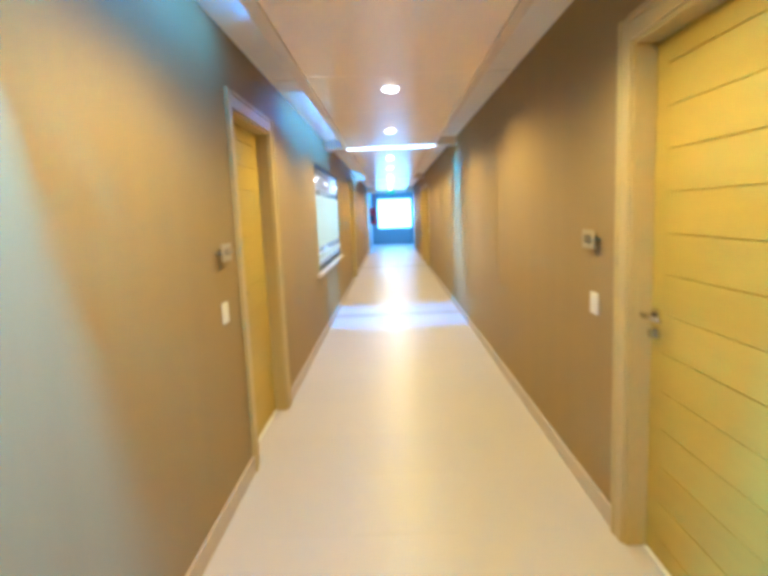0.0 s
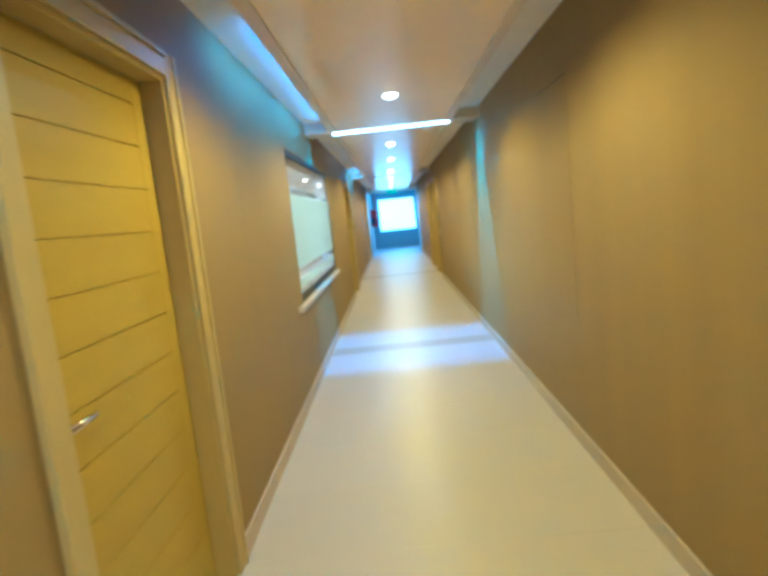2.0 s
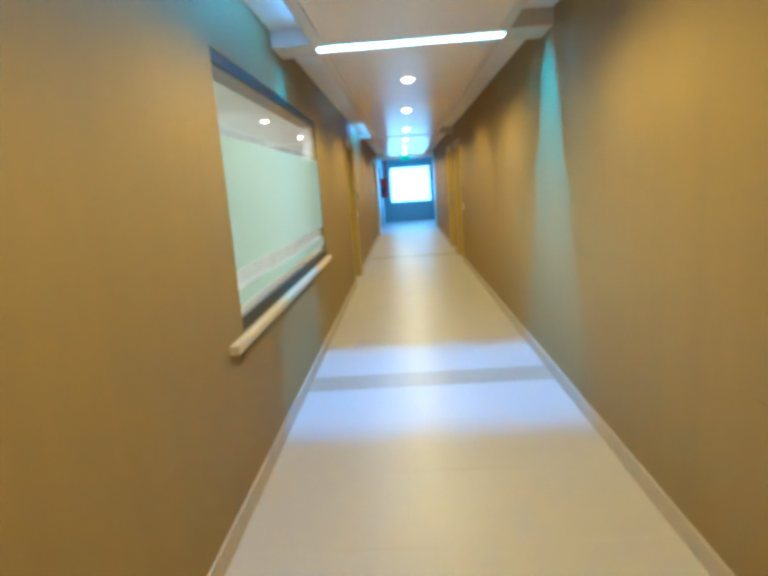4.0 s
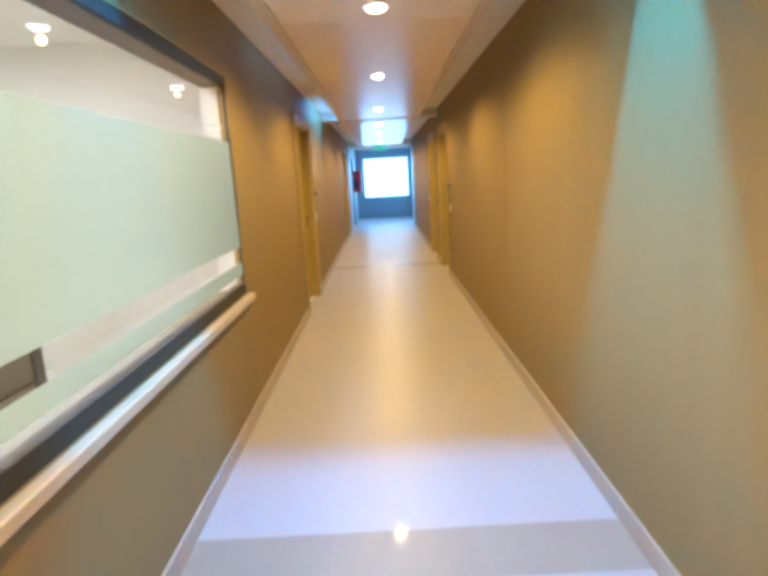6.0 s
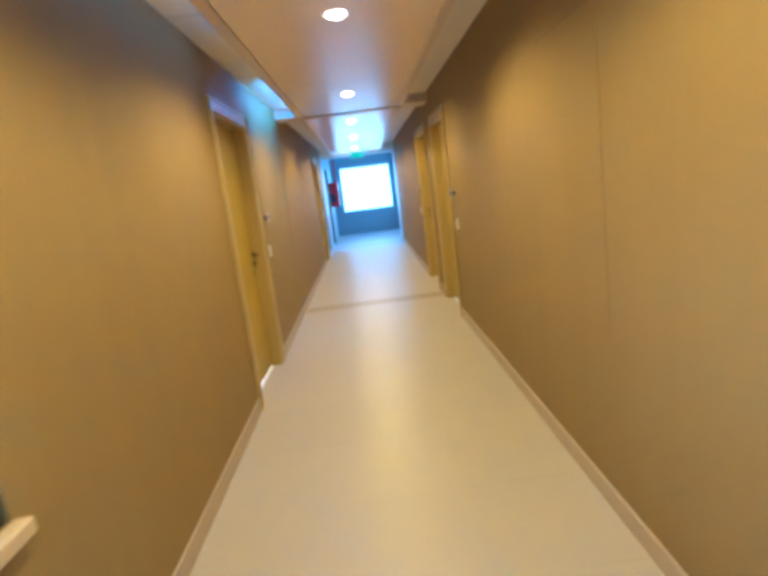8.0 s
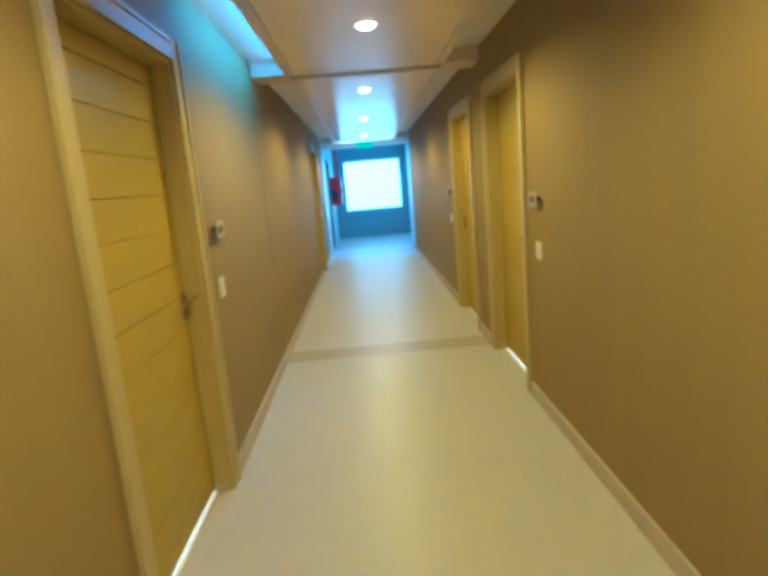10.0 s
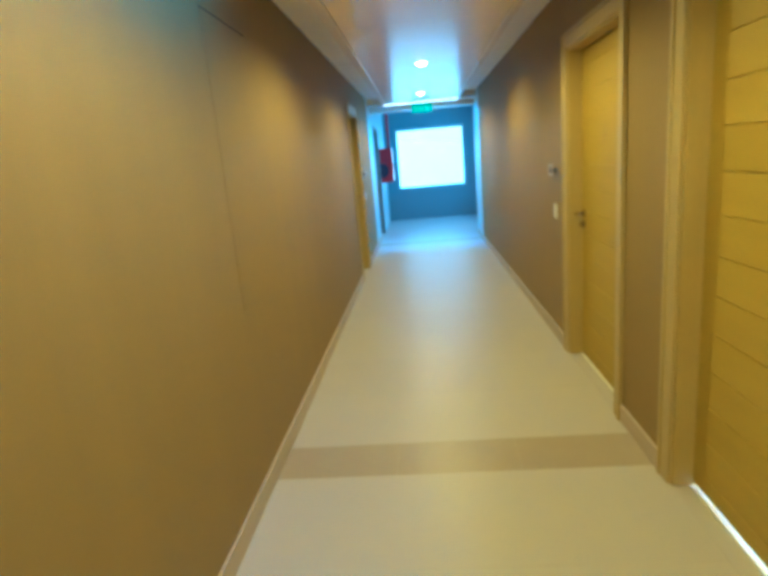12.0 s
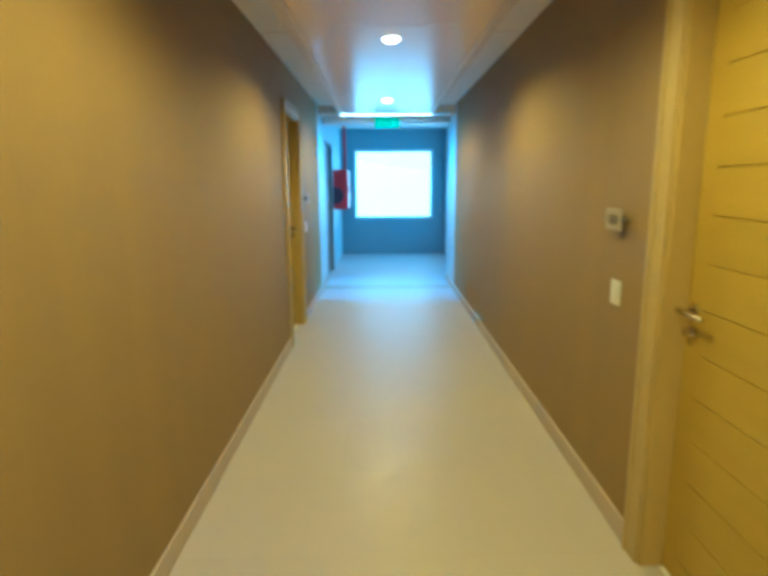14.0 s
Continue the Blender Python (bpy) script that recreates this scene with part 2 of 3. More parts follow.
# ---------------------------------------------------------------- structure
IN = 0.088                       # width of the frame's face on the wall
holes_l = [(a + IN, b - IN, 0, TOP - IN) for a, b, _ in DOORS_L] + [WIN]
holes_r = [(a + IN, b - IN, 0, TOP - IN) for a, b, _ in DOORS_R]
structure("wall_left", pierced(-0.16, 0, Y0, LIT_WALL, 0, COVE, holes_l), M_WALL, "brown textured wallpaper wall with doors and a window", "wall")
structure("wall_right", pierced(W, W + 0.16, Y0, LIT_WALL, 0, COVE, holes_r), M_WALL, "brown textured wallpaper wall with wooden doors", "wall")
# Wall ends whose pale colour holds the slot lamp's patch of light.
structure("lit_wall_left", boxes((-0.16, 0, LIT_WALL, Y1, 0, COVE)), M_LOBBY, "wall end before the lobby, lamp light put into its pale colour", "wall")
structure("lit_wall_right", boxes((W, W + 0.16, LIT_WALL, Y1, 0, COVE)), M_LOBBY, "wall end before the lobby, lamp light put into its pale colour", "wall")
structure("wall_back", boxes((-0.16, W + 0.16, Y0 - 0.15, Y0, 0, COVE)), M_WALL, "brown wallpaper wall closing the corridor", "wall")
structure("wall_lobby_left", pierced(-0.16, 0, Y1, YE, 0, 2.6, [(*EXIT_DOOR, 0, 2.1)]), M_LOBBY, "lobby side wall with a steel door, daylight put into its pale colour", "wall")
structure("wall_lobby_right", add_box(pierced(RIGHT_LOBBY, RIGHT_LOBBY + 0.15, Y1, YE, 0, 2.6, [(25.7, 27.4, 0.9, 2.1)]), W + 0.16, RIGHT_LOBBY + 0.15, Y1 - 0.12, Y1, 0, 2.6), M_LOBBY, "lobby side wall with an assumed window, daylight put into its pale colour", "wall")
EW = (0.27, 1.90, 0.735, 2.145)
structure("wall_end", boxes((-0.16, EW[0], YE, YE + 0.2, 0, 2.6), (EW[1], 2.4, YE, YE + 0.2, 0, 2.6), (EW[0], EW[1], YE, YE + 0.2, 0, EW[2]), (EW[0], EW[1], YE, YE + 0.2, EW[3], 2.6)),
          M_ENDWALL, "end wall around the window, backlit shade put into its grey-blue colour", "wall")
structure("lobby_ceiling", boxes((-0.16, 2.4, Y1, YE + 0.2, 2.56, 2.66)), M_WHITE, "plain white lobby ceiling", "ceiling")
structure("lintel", boxes((-0.002, W + 0.002, 24.60, Y1 + 0.1, 2.295, 2.6), bevel=0.006), M_WHITE, "white painted beam over the corridor's end", "beam")

# dropped ceiling: glossy panels with open joints, coves along both walls, a lamp slot in each cross beam
bm = bmesh.new()
add_box(bm, -0.16, W + 0.16, Y0, SLOTS[0] - 0.09, COVE, COVE + 0.14)
for a, b in zip(SLOTS, (*SLOTS[1:], Y1 + 0.25)):
    add_box(bm, -0.16, W + 0.16, a + 0.09, min(b - 0.09, Y1 - 0.10), COVE, COVE + 0.14)
structure("ceiling_cove", bm, M_PLASTER, "pale plaster cove above the dropped ceiling", "ceiling")
bm, trims = bmesh.new(), bmesh.new()
cuts = [Y0, *[s for y in SLOTS for s in (y - 0.165, y + 0.165)], 24.60]
for a, b in zip(cuts[0::2], cuts[1::2]):
    n = max(1, round((b - a) / 1.26))
    for i in range(n):
        ya, yb = a + (b - a) * i / n, a + (b - a) * (i + 1) / n
        add_box(bm, EDGE_L + 0.074, EDGE_R - 0.066, ya + 0.0025, yb - 0.0025, PANEL, PANEL + 0.02)
    add_box(bm, EDGE_L + 0.07, EDGE_R - 0.06, a, b, PANEL + 0.02, PANEL + 0.03)
    for x0, x1 in ((EDGE_L, EDGE_L + 0.07), (EDGE_R - 0.062, EDGE_R)):
        add_box(trims, x0, x1, a, b, PANEL - 0.004, PANEL + 0.05, bevel=0.003)
structure("ceiling_panels", bm, M_PANEL, "glossy beige dropped ceiling panels with fine joints", "ceiling")
structure("ceiling_trim", trims, M_CEILTRIM, "beige edge strips of the dropped ceiling", "trim")
beams, linings = bmesh.new(), bmesh.new()
for y in SLOTS:
    for a, b in ((y - 0.165, y - 0.07), (y + 0.07, y + 0.165)):
        add_box(beams, 0, W, a, b, PANEL, COVE + 0.002)
    add_box(beams, 0, SLOT_L, y - 0.07, y + 0.07, PANEL, COVE + 0.002)
    add_box(beams, SLOT_R, W, y - 0.07, y + 0.07, PANEL, COVE + 0.002)
    add_box(linings, SLOT_L - 0.02, SLOT_R + 0.02, y - 0.09, y - 0.07, COVE + 0.002, 2.6)
    add_box(linings, SLOT_L - 0.02, SLOT_R + 0.02, y + 0.07, y + 0.09, COVE + 0.002, 2.6)
    add_box(linings, SLOT_L - 0.02, SLOT_L, y - 0.07, y + 0.07, COVE + 0.002, 2.6)
    add_box(linings, SLOT_R, SLOT_R + 0.02, y - 0.07, y + 0.07, COVE + 0.002, 2.6)
    add_box(linings, SLOT_L - 0.04, SLOT_R + 0.04, y - 0.09, y + 0.09, 2.6, 2.62)
structure("ceiling_beams", beams, M_CEILTRIM, "beige cross beams at the lamp slots", "ceiling")
structure("slot_lining", linings, M_WHITE, "white lining of the lamp slots", "ceiling")

# baseboards, butted against the door frames
for side, doors, ye in (("left", DOORS_L, EXIT_DOOR[0]), ("right", DOORS_R, Y1)):
    bm, y = bmesh.new(), Y0
    x0, x1 = (0, 0.014) if side == "left" else (W - 0.014, W)
    for a, b, _ in doors:
        add_box(bm, x0, x1, y, a - 0.002, 0, 0.10, bevel=0.003)
        y = b + 0.002
    add_box(bm, x0, x1, y, ye, 0, 0.10, bevel=0.003)
    structure("baseboard_" + side, bm, M_BASE, "low marble baseboard along the wallpapered wall", "baseboard")


# ---------------------------------------------------------------- doors
def lever(y, x, out, turn, parent):
    """A lever handle on a round rose with a lock cylinder below it; out: side of the corridor, turn: way the lever points."""
    handle = part("handle", rod(bmesh.new(), (x, y, 1.02), (x + out * 0.012, y, 1.02), 0.027, 24), M_CHROME, parent, "worn chrome lever handle")
    bm = rod(bmesh.new(), (x + out * 0.012, y, 1.02), (x + out * 0.055, y, 1.02), 0.010)
    rod(bm, (x + out * 0.052, y - turn * 0.012, 1.02), (x + out * 0.052, y + turn * 0.125, 1.02), 0.011, 16, 0.008)
    part("lever", bm, M_CHROME, handle, smooth=True)
    bm = rod(bmesh.new(), (x, y, 0.945), (x + out * 0.010, y, 0.945), 0.026, 24)
    rod(bm, (x + out * 0.008, y, 0.945), (x + out * 0.030, y, 0.945), 0.015, 20)
    part("lock_cylinder", bm, M_CHROME, parent, "dark metal lock cylinder")


def door(number, wall_x, out, ya, yb, hand, label, gap=0.007):
    """A flush door in a deep wooden frame; out: way to the corridor along x."""
    def xs(p, q):
        return tuple(sorted((wall_x + out * p, wall_x + out * q)))
    root = thing("door_%d" % number, (wall_x, (ya + yb) / 2, 0), label, "door", kind="structure")
    face = xs(0.0, 0.016)
    lip = xs(0.016, 0.024)
    for name, a, b, z0, z1 in (("architrave_side", ya, ya + 0.092, 0, TOP), ("architrave_side", yb - 0.092, yb, 0, TOP), ("architrave_top", ya + 0.092, yb - 0.092, TOP - 0.092, TOP)):
        bm = boxes((*face, a, b, z0, z1), bevel=0.003)
        if name == "architrave_side":
            e = (a, a + 0.022) if a == ya else (b - 0.022, b)
            add_box(bm, *lip, *e, z0, z1, bevel=0.002)
        else:
            add_box(bm, *lip, a, b, z1 - 0.022, z1, bevel=0.002)
        part(name, bm, M_TRIM, root, "pale wooden architrave")
    deep = xs(-0.155, 0.0)
    for name, a, b, z0, z1 in (("jamb", ya + IN, ya + IN + 0.022, 0, TOP - IN), ("jamb", yb - IN - 0.022, yb - IN, 0, TOP - IN), ("head", ya + IN + 0.022, yb - IN - 0.022, TOP - IN - 0.022, TOP - IN)):
        part(name, boxes((*deep, a, b, z0, z1), bevel=0.002), M_FRAME, root)
    a, b, top = ya + IN + 0.025, yb - IN - 0.025, TOP - IN - 0.025
    leaf = part("leaf", boxes((*xs(-0.13, -0.093), a, b, gap, top)), M_DOOR, root, "yellow-brown grooved laminate door leaf")
    # Its white colour paints the bright line of light below the leaf.
    part("threshold", boxes((*xs(-0.15, -0.07), a + 0.002, b - 0.002, 0.0, 0.006)), M_WHITE, root, "white threshold strip standing in for light under the door")
    m0, m1 = a + 0.085, b - 0.085
    for s0, s1 in ((a, m0), (m1, b)):
        part("stile", boxes((*xs(-0.093, -0.085), s0, s1, gap, top)), M_DOOR, leaf)
    z = gap
    for g in [0.10 + 0.1556 * i for i in range(13)] + [top]:
        if g > z:
            part("plank", boxes((*xs(-0.093, -0.085), m0, m1, z, g - 0.0035 if g < top else top), bevel=0.0015), M_DOOR, leaf)
        z = g
    y = b - 0.042 if hand > 0 else a + 0.042
    lever(y, wall_x - out * 0.085, out, -hand, root)
    return root


LABEL = "closed yellow laminate door with horizontal grooves in a wooden frame"
for i, (a, b, hand) in enumerate(DOORS_L):
    door(i + 1, 0.0, 1, a, b, hand, LABEL, 0.024 if i == 1 else 0.009)
for i, (a, b, hand) in enumerate(DOORS_R):
    door(i + 4, W, -1, a, b, hand, LABEL, 0.024 if i == 1 else 0.009)

# exit door of the lobby, steel
root = thing("door_7", (0, 25.42, 0), "closed grey steel door in the lobby's side wall", "door", kind="structure")
for name, a, b, z0, z1 in (("frame_side", 24.95, 25.0, 0, 2.1), ("frame_side", 25.85, 25.9, 0, 2.1), ("frame_top", 25.0, 25.85, 2.05, 2.1)):
    part(name, boxes((-0.15, 0.012, a, b, z0, z1), bevel=0.003), M_STEEL, root)
part("leaf", boxes((-0.10, -0.05, 25.002, 25.848, 0.006, 2.048), bevel=0.003), M_STEEL, root)
lever(25.07, -0.05, 1, 1, root)


# ---------------------------------------------------------------- side window and the office behind it
ya, yb, z0, z1 = WIN
root = thing("window_1", (0, (ya + yb) / 2, z0), "interior window with frosted green film and a dark frame", "window", kind="structure")
part("sill", boxes((-0.004, 0.045, ya - 0.225, yb + 0.02, z0 - 0.045, z0 - 0.002), bevel=0.006), M_SILL, root, "pale wooden window sill")
for name, r in (("frame_bottom", (-0.06, -0.006, ya, yb - 0.006, z0, z0 + 0.066)), ("frame_side", (-0.03, -0.012, yb - 0.006, yb, z0, z1 - 0.055)), ("frame_top", (-0.15, -0.004, ya, yb, z1 - 0.055, z1))):
    part(name, boxes(r, bevel=0.003), M_DARK, root, "dark window frame")
pane = part("pane", boxes((-0.024, -0.016, ya, yb - 0.006, z0 + 0.066, z1 - 0.055)), M_GLASS, root, "clear glass pane")
pane.visible_shadow = False
for s, t in ((1.095, 1.72), (0.925, 1.00)):
    part("film", boxes((-0.0155, -0.015, ya + 0.002, yb - 0.008, s, t)), M_FILM, pane, "frosted green film band")
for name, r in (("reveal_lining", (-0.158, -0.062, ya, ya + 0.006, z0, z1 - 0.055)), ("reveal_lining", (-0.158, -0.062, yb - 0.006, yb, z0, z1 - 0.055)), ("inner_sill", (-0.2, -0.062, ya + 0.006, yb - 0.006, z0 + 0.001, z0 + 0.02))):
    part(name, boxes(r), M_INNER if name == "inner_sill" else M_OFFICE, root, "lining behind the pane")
structure("office_walls", boxes((-3.0, -2.9, 7.3, 12.6, 0, 2.6), (-2.9, -0.16, 7.2, 7.3, 0, 2.6), (-2.9, -0.16, 12.6, 12.7, 0, 2.6), (-3.0, -0.16, 7.2, 12.7, 2.6, 2.7), (-3.0, -0.16, 7.2, 12.7, -0.1, 0)), M_OFFICE, "pale walls of the office behind the window", "wall")
root = thing("ceiling_light", (-1.4, 10.0, 2.6), "flat white office ceiling light panel", "light")
part("frame", boxes((-2.02, -0.78, 8.78, 11.22, 2.57, 2.6), bevel=0.004), M_ALU, root)
part("diffuser", boxes((-2.0, -0.8, 8.8, 11.2, 2.562, 2.569)), glowing("panel_glow", (0.95, 1.0, 0.92), 3), root)
root = thing("tall_cabinet", (-1.5, 10.75, 0), "tall olive-brown office cabinet with dark edges", "cabinet")
part("plinth", boxes((-1.74, -1.30, 10.19, 11.33, 0, 0.10)), M_DARK, root)
part("body", boxes((-1.75, -1.29, 10.17, 11.35, 0.10, 2.12), bevel=0.004), M_CABINET, root)
for a, b in ((10.21, 10.755), (10.765, 11.25)):
    leaf = part("cabinet_door", boxes((-1.289, -1.268, a, b, 0.40, 2.08), bevel=0.003), M_CABINET, root)
    y = 10.71 if b < 10.76 else 10.81
    part("handle", boxes((-1.267, -1.245, y - 0.006, y + 0.006, 1.0, 1.16), bevel=0.002), M_CHROME, leaf, "metal bar handle")
part("edge_strip", boxes((-1.289, -1.262, 11.26, 11.35, 0.10, 2.12), bevel=0.002), M_EDGE, root, "dark grey edge strip")
part("lower_drawer", boxes((-1.289, -1.268, 10.21, 11.25, 0.13, 0.38), bevel=0.003), M_CABINET, root)

# ---------------------------------------------------------------- end window and daylight
root = thing("window_2", (1.08, YE, EW[2]), "bright end window in a white aluminium frame", "window", kind="structure")
for name, r in (("frame_side", (EW[0], EW[0] + 0.045, YE + 0.06, YE + 0.12, EW[2], EW[3])), ("frame_side", (EW[1] - 0.045, EW[1], YE + 0.06, YE + 0.12, EW[2], EW[3])),
                ("frame_bottom", (EW[0] + 0.045, EW[1] - 0.045, YE + 0.06, YE + 0.12, EW[2], EW[2] + 0.045)), ("frame_top", (EW[0] + 0.045, EW[1] - 0.045, YE + 0.06, YE + 0.12, EW[3] - 0.045, EW[3]))):
    part(name, boxes(r, bevel=0.004), M_ALU, root)
pane = part("pane", boxes((EW[0] + 0.045, EW[1] - 0.045, YE + 0.085, YE + 0.092, EW[2] + 0.045, EW[3] - 0.045)), M_GLASS, root)
pane.visible_shadow = False
# Assumed window, out of the camera's view, added as the lobby's light source.
root = thing("window_3", (RIGHT_LOBBY, 26.5, 0.9), "assumed side window out of view, added to light the lobby", "window", kind="structure")
for name, r in (("frame_side", (RIGHT_LOBBY + 0.06, RIGHT_LOBBY + 0.11, 25.7, 25.745, 0.9, 2.1)), ("frame_side", (RIGHT_LOBBY + 0.06, RIGHT_LOBBY + 0.11, 27.355, 27.4, 0.9, 2.1)),
                ("frame_bottom", (RIGHT_LOBBY + 0.06, RIGHT_LOBBY + 0.11, 25.745, 27.355, 0.9, 0.945)), ("frame_top", (RIGHT_LOBBY + 0.06, RIGHT_LOBBY + 0.11, 25.745, 27.355, 2.055, 2.1))):
    part(name, boxes(r, bevel=0.004), M_ALU, root)
structure("backdrop", boxes((-6, 8, 32.0, 32.1, -3, 7)), M_SKY, "pale overexposed daylight outside the window", "sky")


# ---------------------------------------------------------------- things of the corridor
def downlight(at):
    root = thing("downlight", at, "round recessed ceiling downlight, lit", "light", "ceiling downlights")
    x, y, z = at
    bm = bmesh.new()
    for r0, r1, za, zb in ((0.062, 0.075, z, z - 0.004), (0.075, 0.078, z - 0.004, z - 0.001), (0.055, 0.062, z - 0.0005, z)):
        n = 32
        ring = [[bm.verts.new((x + r * math.cos(2 * math.pi * i / n), y + r * math.sin(2 * math.pi * i / n), h)) for i in range(n)] for r, h in ((r0, za), (r1, zb))]
        for i in range(n):
            bm.faces.new((ring[0][i], ring[1][i], ring[1][(i + 1) % n], ring[0][(i + 1) % n]))
    part("ring", bm, M_ALU, root, "white metal ring", smooth=True)
    bm = bmesh.new()
    tip = bm.verts.new((x, y, z - 0.024))
    rings = [[bm.verts.new((x + 0.056 * math.sin(a) * math.cos(2 * math.pi * i / 24), y + 0.056 * math.sin(a) * math.sin(2 * math.pi * i / 24), z - 0.024 * math.cos(a))) for i in range(24)] for a in (0.4, 0.8, 1.2, math.pi / 2)]
    for i in range(24):
        bm.faces.new((tip, rings[0][i - 1], rings[0][i]))
        for p, q in zip(rings, rings[1:]):
            bm.faces.new((p[i - 1], q[i - 1], q[i], p[i]))
    part("lens", bm, M_LAMP, root, "glowing domed lens", smooth=True)
    return root


first = downlight((0.90, DOWNLIGHTS[0], PANEL))
for y in DOWNLIGHTS[1:]:
    copy_thing(first, Matrix.Translation((0.90, y, PANEL)))

for y, lit in zip(SLOTS, (1, 1, 0, 1)):
    root = thing("linear_light", (0.905, y, 2.59), "linear LED lamp in the ceiling slot, %s" % ("lit" if lit else "switched off"), "light", "slot lamps")
    part("housing", boxes((SLOT_L + 0.01, SLOT_R - 0.01, y - 0.025, y + 0.025, 2.582, 2.60), bevel=0.002), M_ALU, root)
    part("diffuser", boxes((SLOT_L + 0.02, SLOT_R - 0.02, y - 0.018, y + 0.018, 2.575, 2.582)), M_TUBE if lit else M_PLASTIC, root)
    # Added strip, not part of the lamp: glows to whiten the slot.
    part("slot_glow_strip", boxes((SLOT_L + 0.004, SLOT_R - 0.004, y + 0.062, y + 0.0695, PANEL + 0.007, COVE + 0.01)), M_SIDE if lit else M_PLASTIC, root, "added white strip that whitens the lit slots")
for ya, yb, _ in COVE_TUBES:
    root = thing("tube_lamp", (0.25, (ya + yb) / 2, 2.45), "slim LED tube lying in the ceiling cove, lit", "light", "cove tubes")
    part("batten", boxes((0.252, 0.268, ya, yb, 2.43, 2.47), bevel=0.002), M_ALU, root)
    part("tube", rod(bmesh.new(), (0.258, ya + 0.01, 2.474), (0.258, yb - 0.01, 2.474), 0.006, 10), M_TUBE if ya > 15 else M_TUBEWHITE, root)


def room_sign(y, wall_x, out, number=""):
    """A room number plate held off the wall by two side pins; without a number it carries plain dark bars."""
    root = thing("room_sign", (wall_x, y, 1.305), "cream plastic room number plate with dark %s on metal pins" % ("numerals" if number else "marks"), "sign", "room number plates")

    def xs(p, q):
        return tuple(sorted((wall_x + out * p, wall_x + out * q)))
    plate = part("plate", boxes((*xs(0.030, 0.038), y - 0.075, y + 0.075, 1.262, 1.348), bevel=0.002), M_SIGN, root)
    part("spacer", boxes((*xs(0.0, 0.030), y - 0.02, y + 0.02, 1.29, 1.32)), M_DARK, root)
    if number:
        text = bpy.data.curves.new("numerals", "FONT")
        text.body, text.size, text.extrude, text.align_x, text.align_y = number, 0.052, 0.0006, "CENTER", "CENTER"
        holder = new("holder", text)
        bpy.context.view_layer.update()
        mesh = bpy.data.meshes.new_from_object(holder.evaluated_get(bpy.context.evaluated_depsgraph_get()))
        bpy.data.objects.remove(holder)
        mesh.materials.clear()
        mesh.materials.append(M_INK)
        mesh.transform(Matrix(((0, 0, out, wall_x + out * 0.0387), (out, 0, 0, y), (0, 1, 0, 1.305), (0, 0, 0, 1))))
        ob = new("numerals", mesh)
        ob.parent = plate
        tagged(ob, "dark printed room numerals")
    else:
        for k in range(4):
            part("mark", boxes((*xs(0.038, 0.0388), y - 0.040 + 0.021 * k, y - 0.026 + 0.021 * k, 1.285, 1.325)), M_INK, plate)
    for side in (-1, 1):
        bm = rod(bmesh.new(), (wall_x, y + side * 0.066, 1.305), (wall_x + out * 0.042, y + side * 0.066, 1.305), 0.004, 12)
        add_box(bm, *xs(0.038, 0.043), *sorted((y + side * 0.052, y + side * 0.088)), 1.3015, 1.3085)
        part("pin", bm, M_STEEL, root, "small dark metal side pin")


def switch(y, wall_x, out):
    root = thing("light_switch", (wall_x, y, 1.0), "white plastic switch plate on the brown wall", "switch", "switches by the doors")
    def xs(p, q):
        return tuple(sorted((wall_x + out * p, wall_x + out * q)))
    plate = part("plate", boxes((*xs(0.0, 0.009), y - 0.044, y + 0.044, 0.948, 1.052), bevel=0.003), M_PLASTIC, root)
    part("rocker", boxes((*xs(0.009, 0.013), y - 0.026, y + 0.026, 0.968, 1.032), bevel=0.002), M_PLASTIC, plate)


for y, wx, o, number in ((4.955, 0, 1, "1412"), (15.345, 0, 1, ""), (22.56, 0, 1, ""), (4.815, W, -1, ""), (15.635, W, -1, ""), (18.86, W, -1, "")):
    room_sign(y, wx, o, number)
    switch(y, wx, o)


def access_panel(ya, yb, z0, z1, wall_x, out, below, above=M_GAP, g=0.003):
    """A papered-over panel: faint side seams, solid strips painted as a gap's shade along the top and, thinner, below.
    """
    root = thing("access_panel", (wall_x, (ya + yb) / 2, z0), "flush access panel papered like the brown wall", "panel", "wall access panels")

    def xs(p, q):
        return tuple(sorted((wall_x + out * p, wall_x + out * q)))
    for edge in ((ya - g, ya), (yb, yb + g)):
        part("side_seam", boxes((*xs(0.0, 0.0013), *edge, z0, z1)), M_SEAM, root)
    part("bottom_seam", boxes((*xs(0.0, 0.0013), ya, yb, z0 - g * 1.5, z0)), below, root)
    part("top_gap_strip", boxes((*xs(0.0, 0.002), ya, yb, z1, z1 + 0.007)), above, root, "dark strip painted as the shade of the top gap")
    part("panel", boxes((*xs(0.0, 0.0025), ya + 0.001, yb - 0.001, z0 + 0.001, z1 - 0.001), bevel=0.0006), M_WALL, root)


access_panel(7.17, 7.745, 0.74, 2.115, W, -1, M_SHADE)
access_panel(12.34, 13.03, 0.78, 2.03, W, -1, M_SEAM, M_SHADE)
access_panel(16.95, 17.50, 0.89, 2.13, 0, 1, M_SEAM)

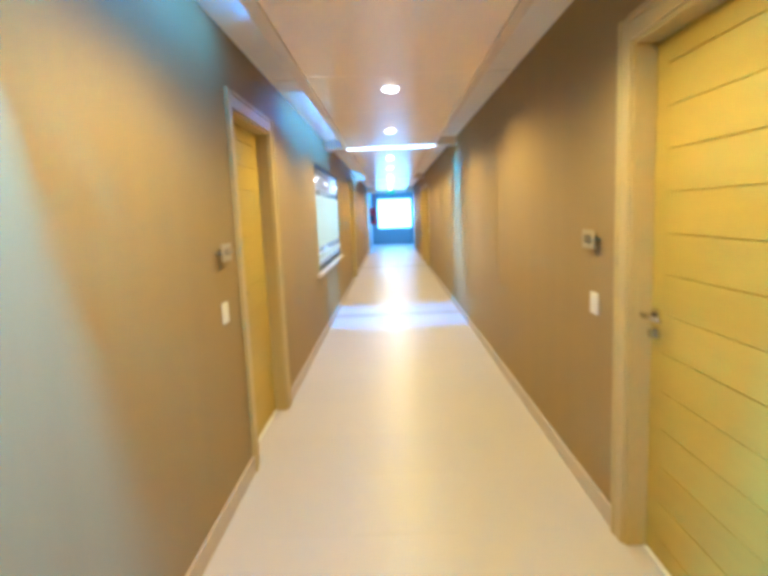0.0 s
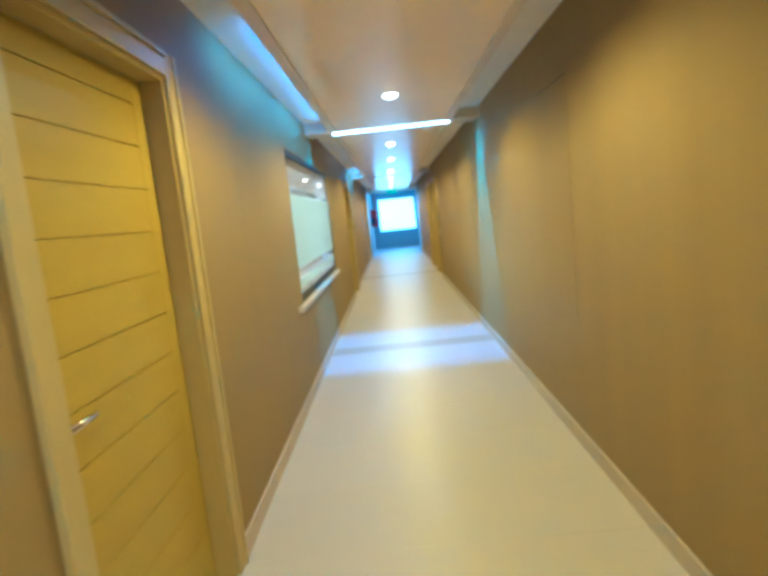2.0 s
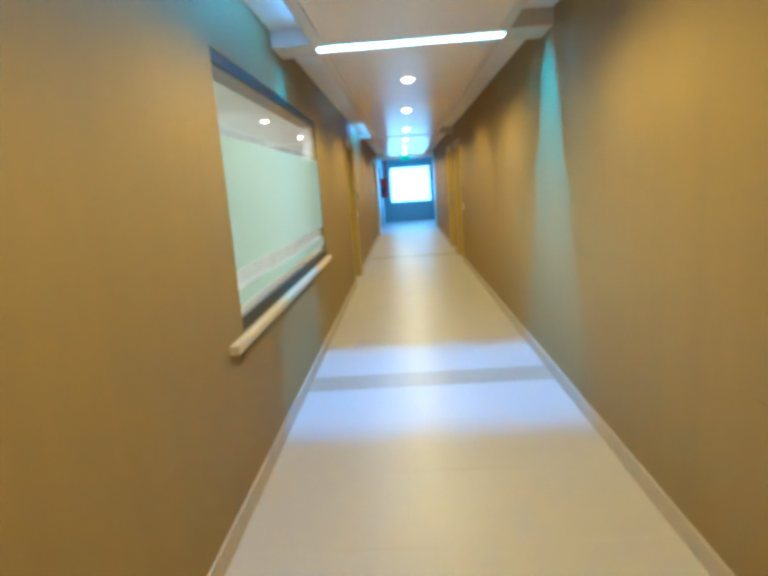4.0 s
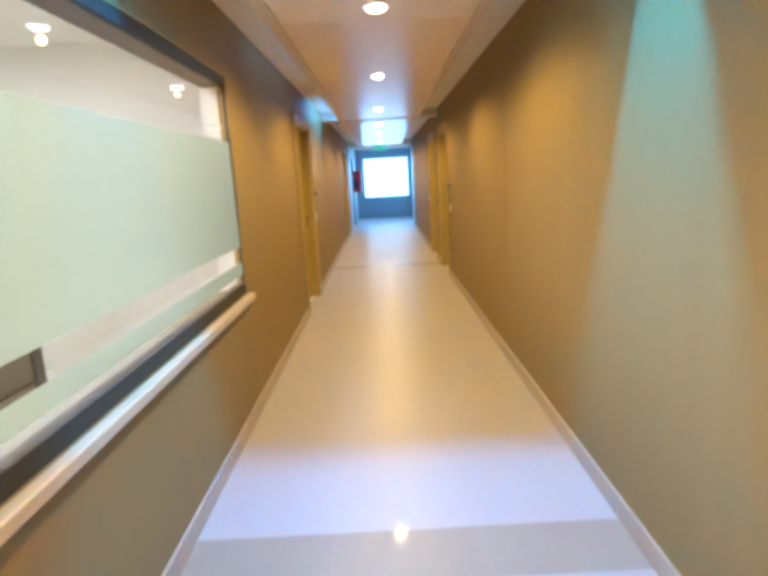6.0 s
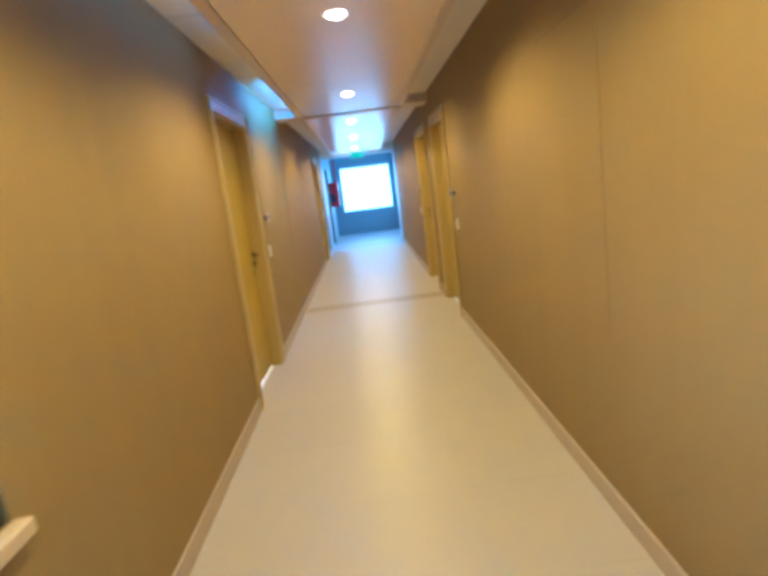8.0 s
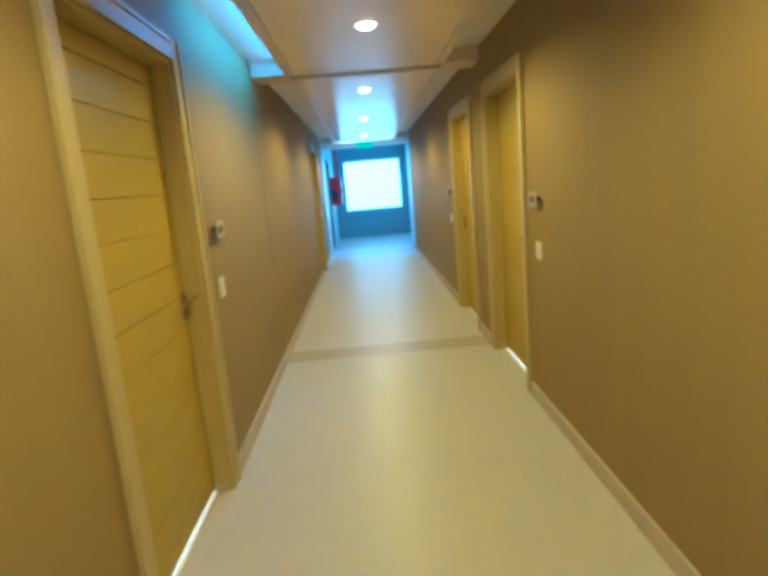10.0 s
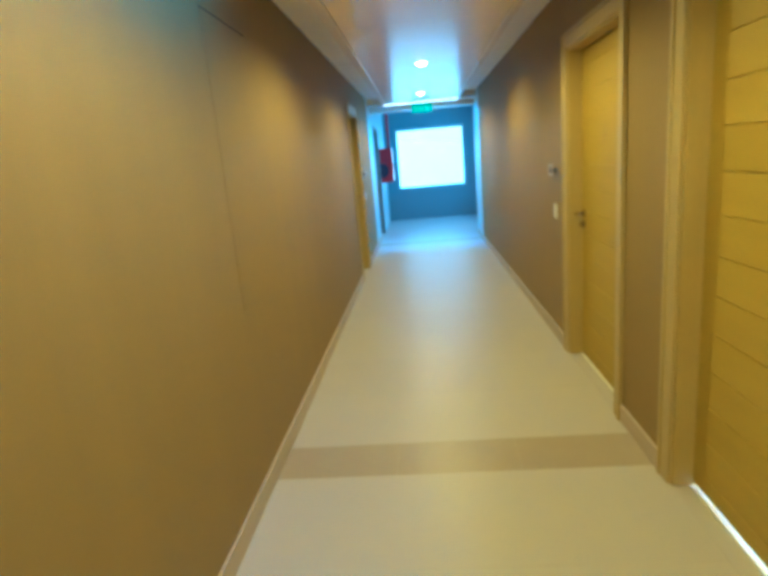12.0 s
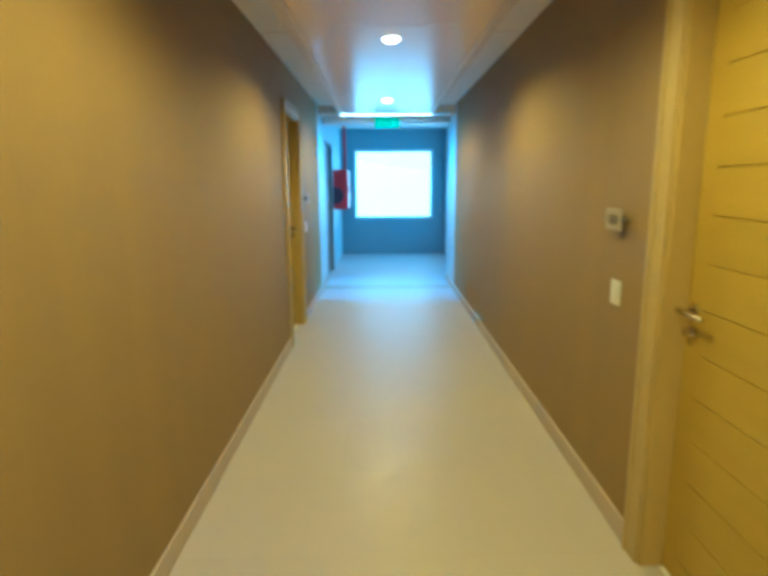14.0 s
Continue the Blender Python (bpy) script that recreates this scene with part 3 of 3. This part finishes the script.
# cross joints of the plaster cove
for y in (6.45, 13.45, 20.6):
    structure("cove_joint", boxes((0.0, EDGE_L, y, y + 0.012, COVE - 0.003, COVE + 0.001), (W - 0.275, W, y, y + 0.012, COVE - 0.003, COVE + 0.001)), M_CEILTRIM, "shallow filled joint across the plaster cove", "trim")

# exit sign hanging before the lintel
root = thing("exit_sign", (0.92, 24.56, 2.303), "green lit emergency exit sign at the beam", "sign")
part("housing", boxes((0.74, 1.10, 24.565, 24.60, 2.223, 2.363), bevel=0.004), M_ALU, root)
face = part("face", boxes((0.745, 1.095, 24.559, 24.565, 2.228, 2.358)), M_EXIT, root, "green glowing face")
for x0, x1, za, zb in ((0.79, 0.83, 2.253, 2.333), (0.86, 0.95, 2.278, 2.308), (0.98, 1.05, 2.253, 2.333)):
    part("mark", boxes((x0, x1, 24.557, 24.559, za, zb)), M_EXITMARK, face)

# fire hose cabinet with its riser
root = thing("fire_hose_cabinet", (0.12, 26.300, 1.02), "red fire hose cabinet with a dark reel on the wall", "fire cabinet")
part("body", boxes((0.0, 0.24, 26.150, 26.800, 1.02, 1.70), bevel=0.008), M_RED, root, "red painted metal box")
part("hose_reel", rod(bmesh.new(), (0.03, 26.145, 1.26), (0.03, 26.100, 1.26), 0.15, 32), M_HOSE, root, "dark rolled hose", smooth=False)
part("door", boxes((0.24, 0.252, 26.170, 26.780, 1.04, 1.68), bevel=0.003), M_RED, root)
part("handle", boxes((0.252, 0.27, 26.220, 26.240, 1.30, 1.42), bevel=0.003), M_CHROME, root)
root = thing("fire_riser_pipe", (0.19, 26.400, 1.70), "red water pipe running down to the hose cabinet", "pipe")
part("pipe", rod(bmesh.new(), (0.19, 26.400, 1.70), (0.19, 26.400, 2.56), 0.028, 20), M_RED, root, smooth=True)
part("flange", rod(bmesh.new(), (0.19, 26.400, 2.50), (0.19, 26.400, 2.515), 0.05, 20), M_RED, root)

# ---------------------------------------------------------------- floor: bedding, tiles and cross stripes
floor = structure("floor", boxes((-0.16, 2.4, Y0 - 0.15, YE + 0.2, -0.12, -0.0012)), M_JOINT, "cream marble tile floor with brown cross stripes", "floor")
shapes = {}


def slab(name, ya, yb, x0, x1, mat):
    size = (round(x1 - x0, 4), round(yb - ya, 4), mat.name)
    if size not in shapes:
        mesh = bpy.data.meshes.new(name)
        bm = boxes((-size[0] / 2, size[0] / 2, -size[1] / 2, size[1] / 2, -0.005, 0.0))
        bmesh.ops.bevel(bm, geom=[e for e in bm.edges if all(v.co.z > -0.001 for v in e.verts)], offset=0.0005, segments=1, affect="EDGES")
        bm.to_mesh(mesh)
        bm.free()
        mesh.materials.append(mat)
        shapes[size] = mesh
    ob = new(name, shapes[size])
    ob.location, ob.parent = ((x0 + x1) / 2, (ya + yb) / 2, 0), floor


edges = [Y0] + [v for y in SLOTS for v in (y - 0.15, y + 0.15)] + [YE]
for k, (a, b) in enumerate(zip(edges, edges[1:])):
    if k % 2:
        for i in range(3):
            slab("stripe_tile", a + 0.0005, b - 0.0005, W * i / 3 + 0.0005, W * (i + 1) / 3 - 0.0005, M_STRIPE)
        continue
    n = round((b - a) / 0.605)
    for j in range(n):
        p, q = a + (b - a) * j / n, a + (b - a) * (j + 1) / n
        for i in range(3):
            slab("floor_tile", p + 0.0005, q - 0.0005, W * i / 3 + 0.0005, W * (i + 1) / 3 - 0.0005, M_FLOOR)
for a, b, _ in DOORS_L:
    slab("floor_tile", a + IN, b - IN, -0.16, -0.0005, M_FLOOR)
for a, b, _ in DOORS_R:
    slab("floor_tile", a + IN, b - IN, W + 0.0005, W + 0.16, M_FLOOR)
slab("floor_tile", Y1, YE, W + 0.0005, RIGHT_LOBBY, M_FLOOR)
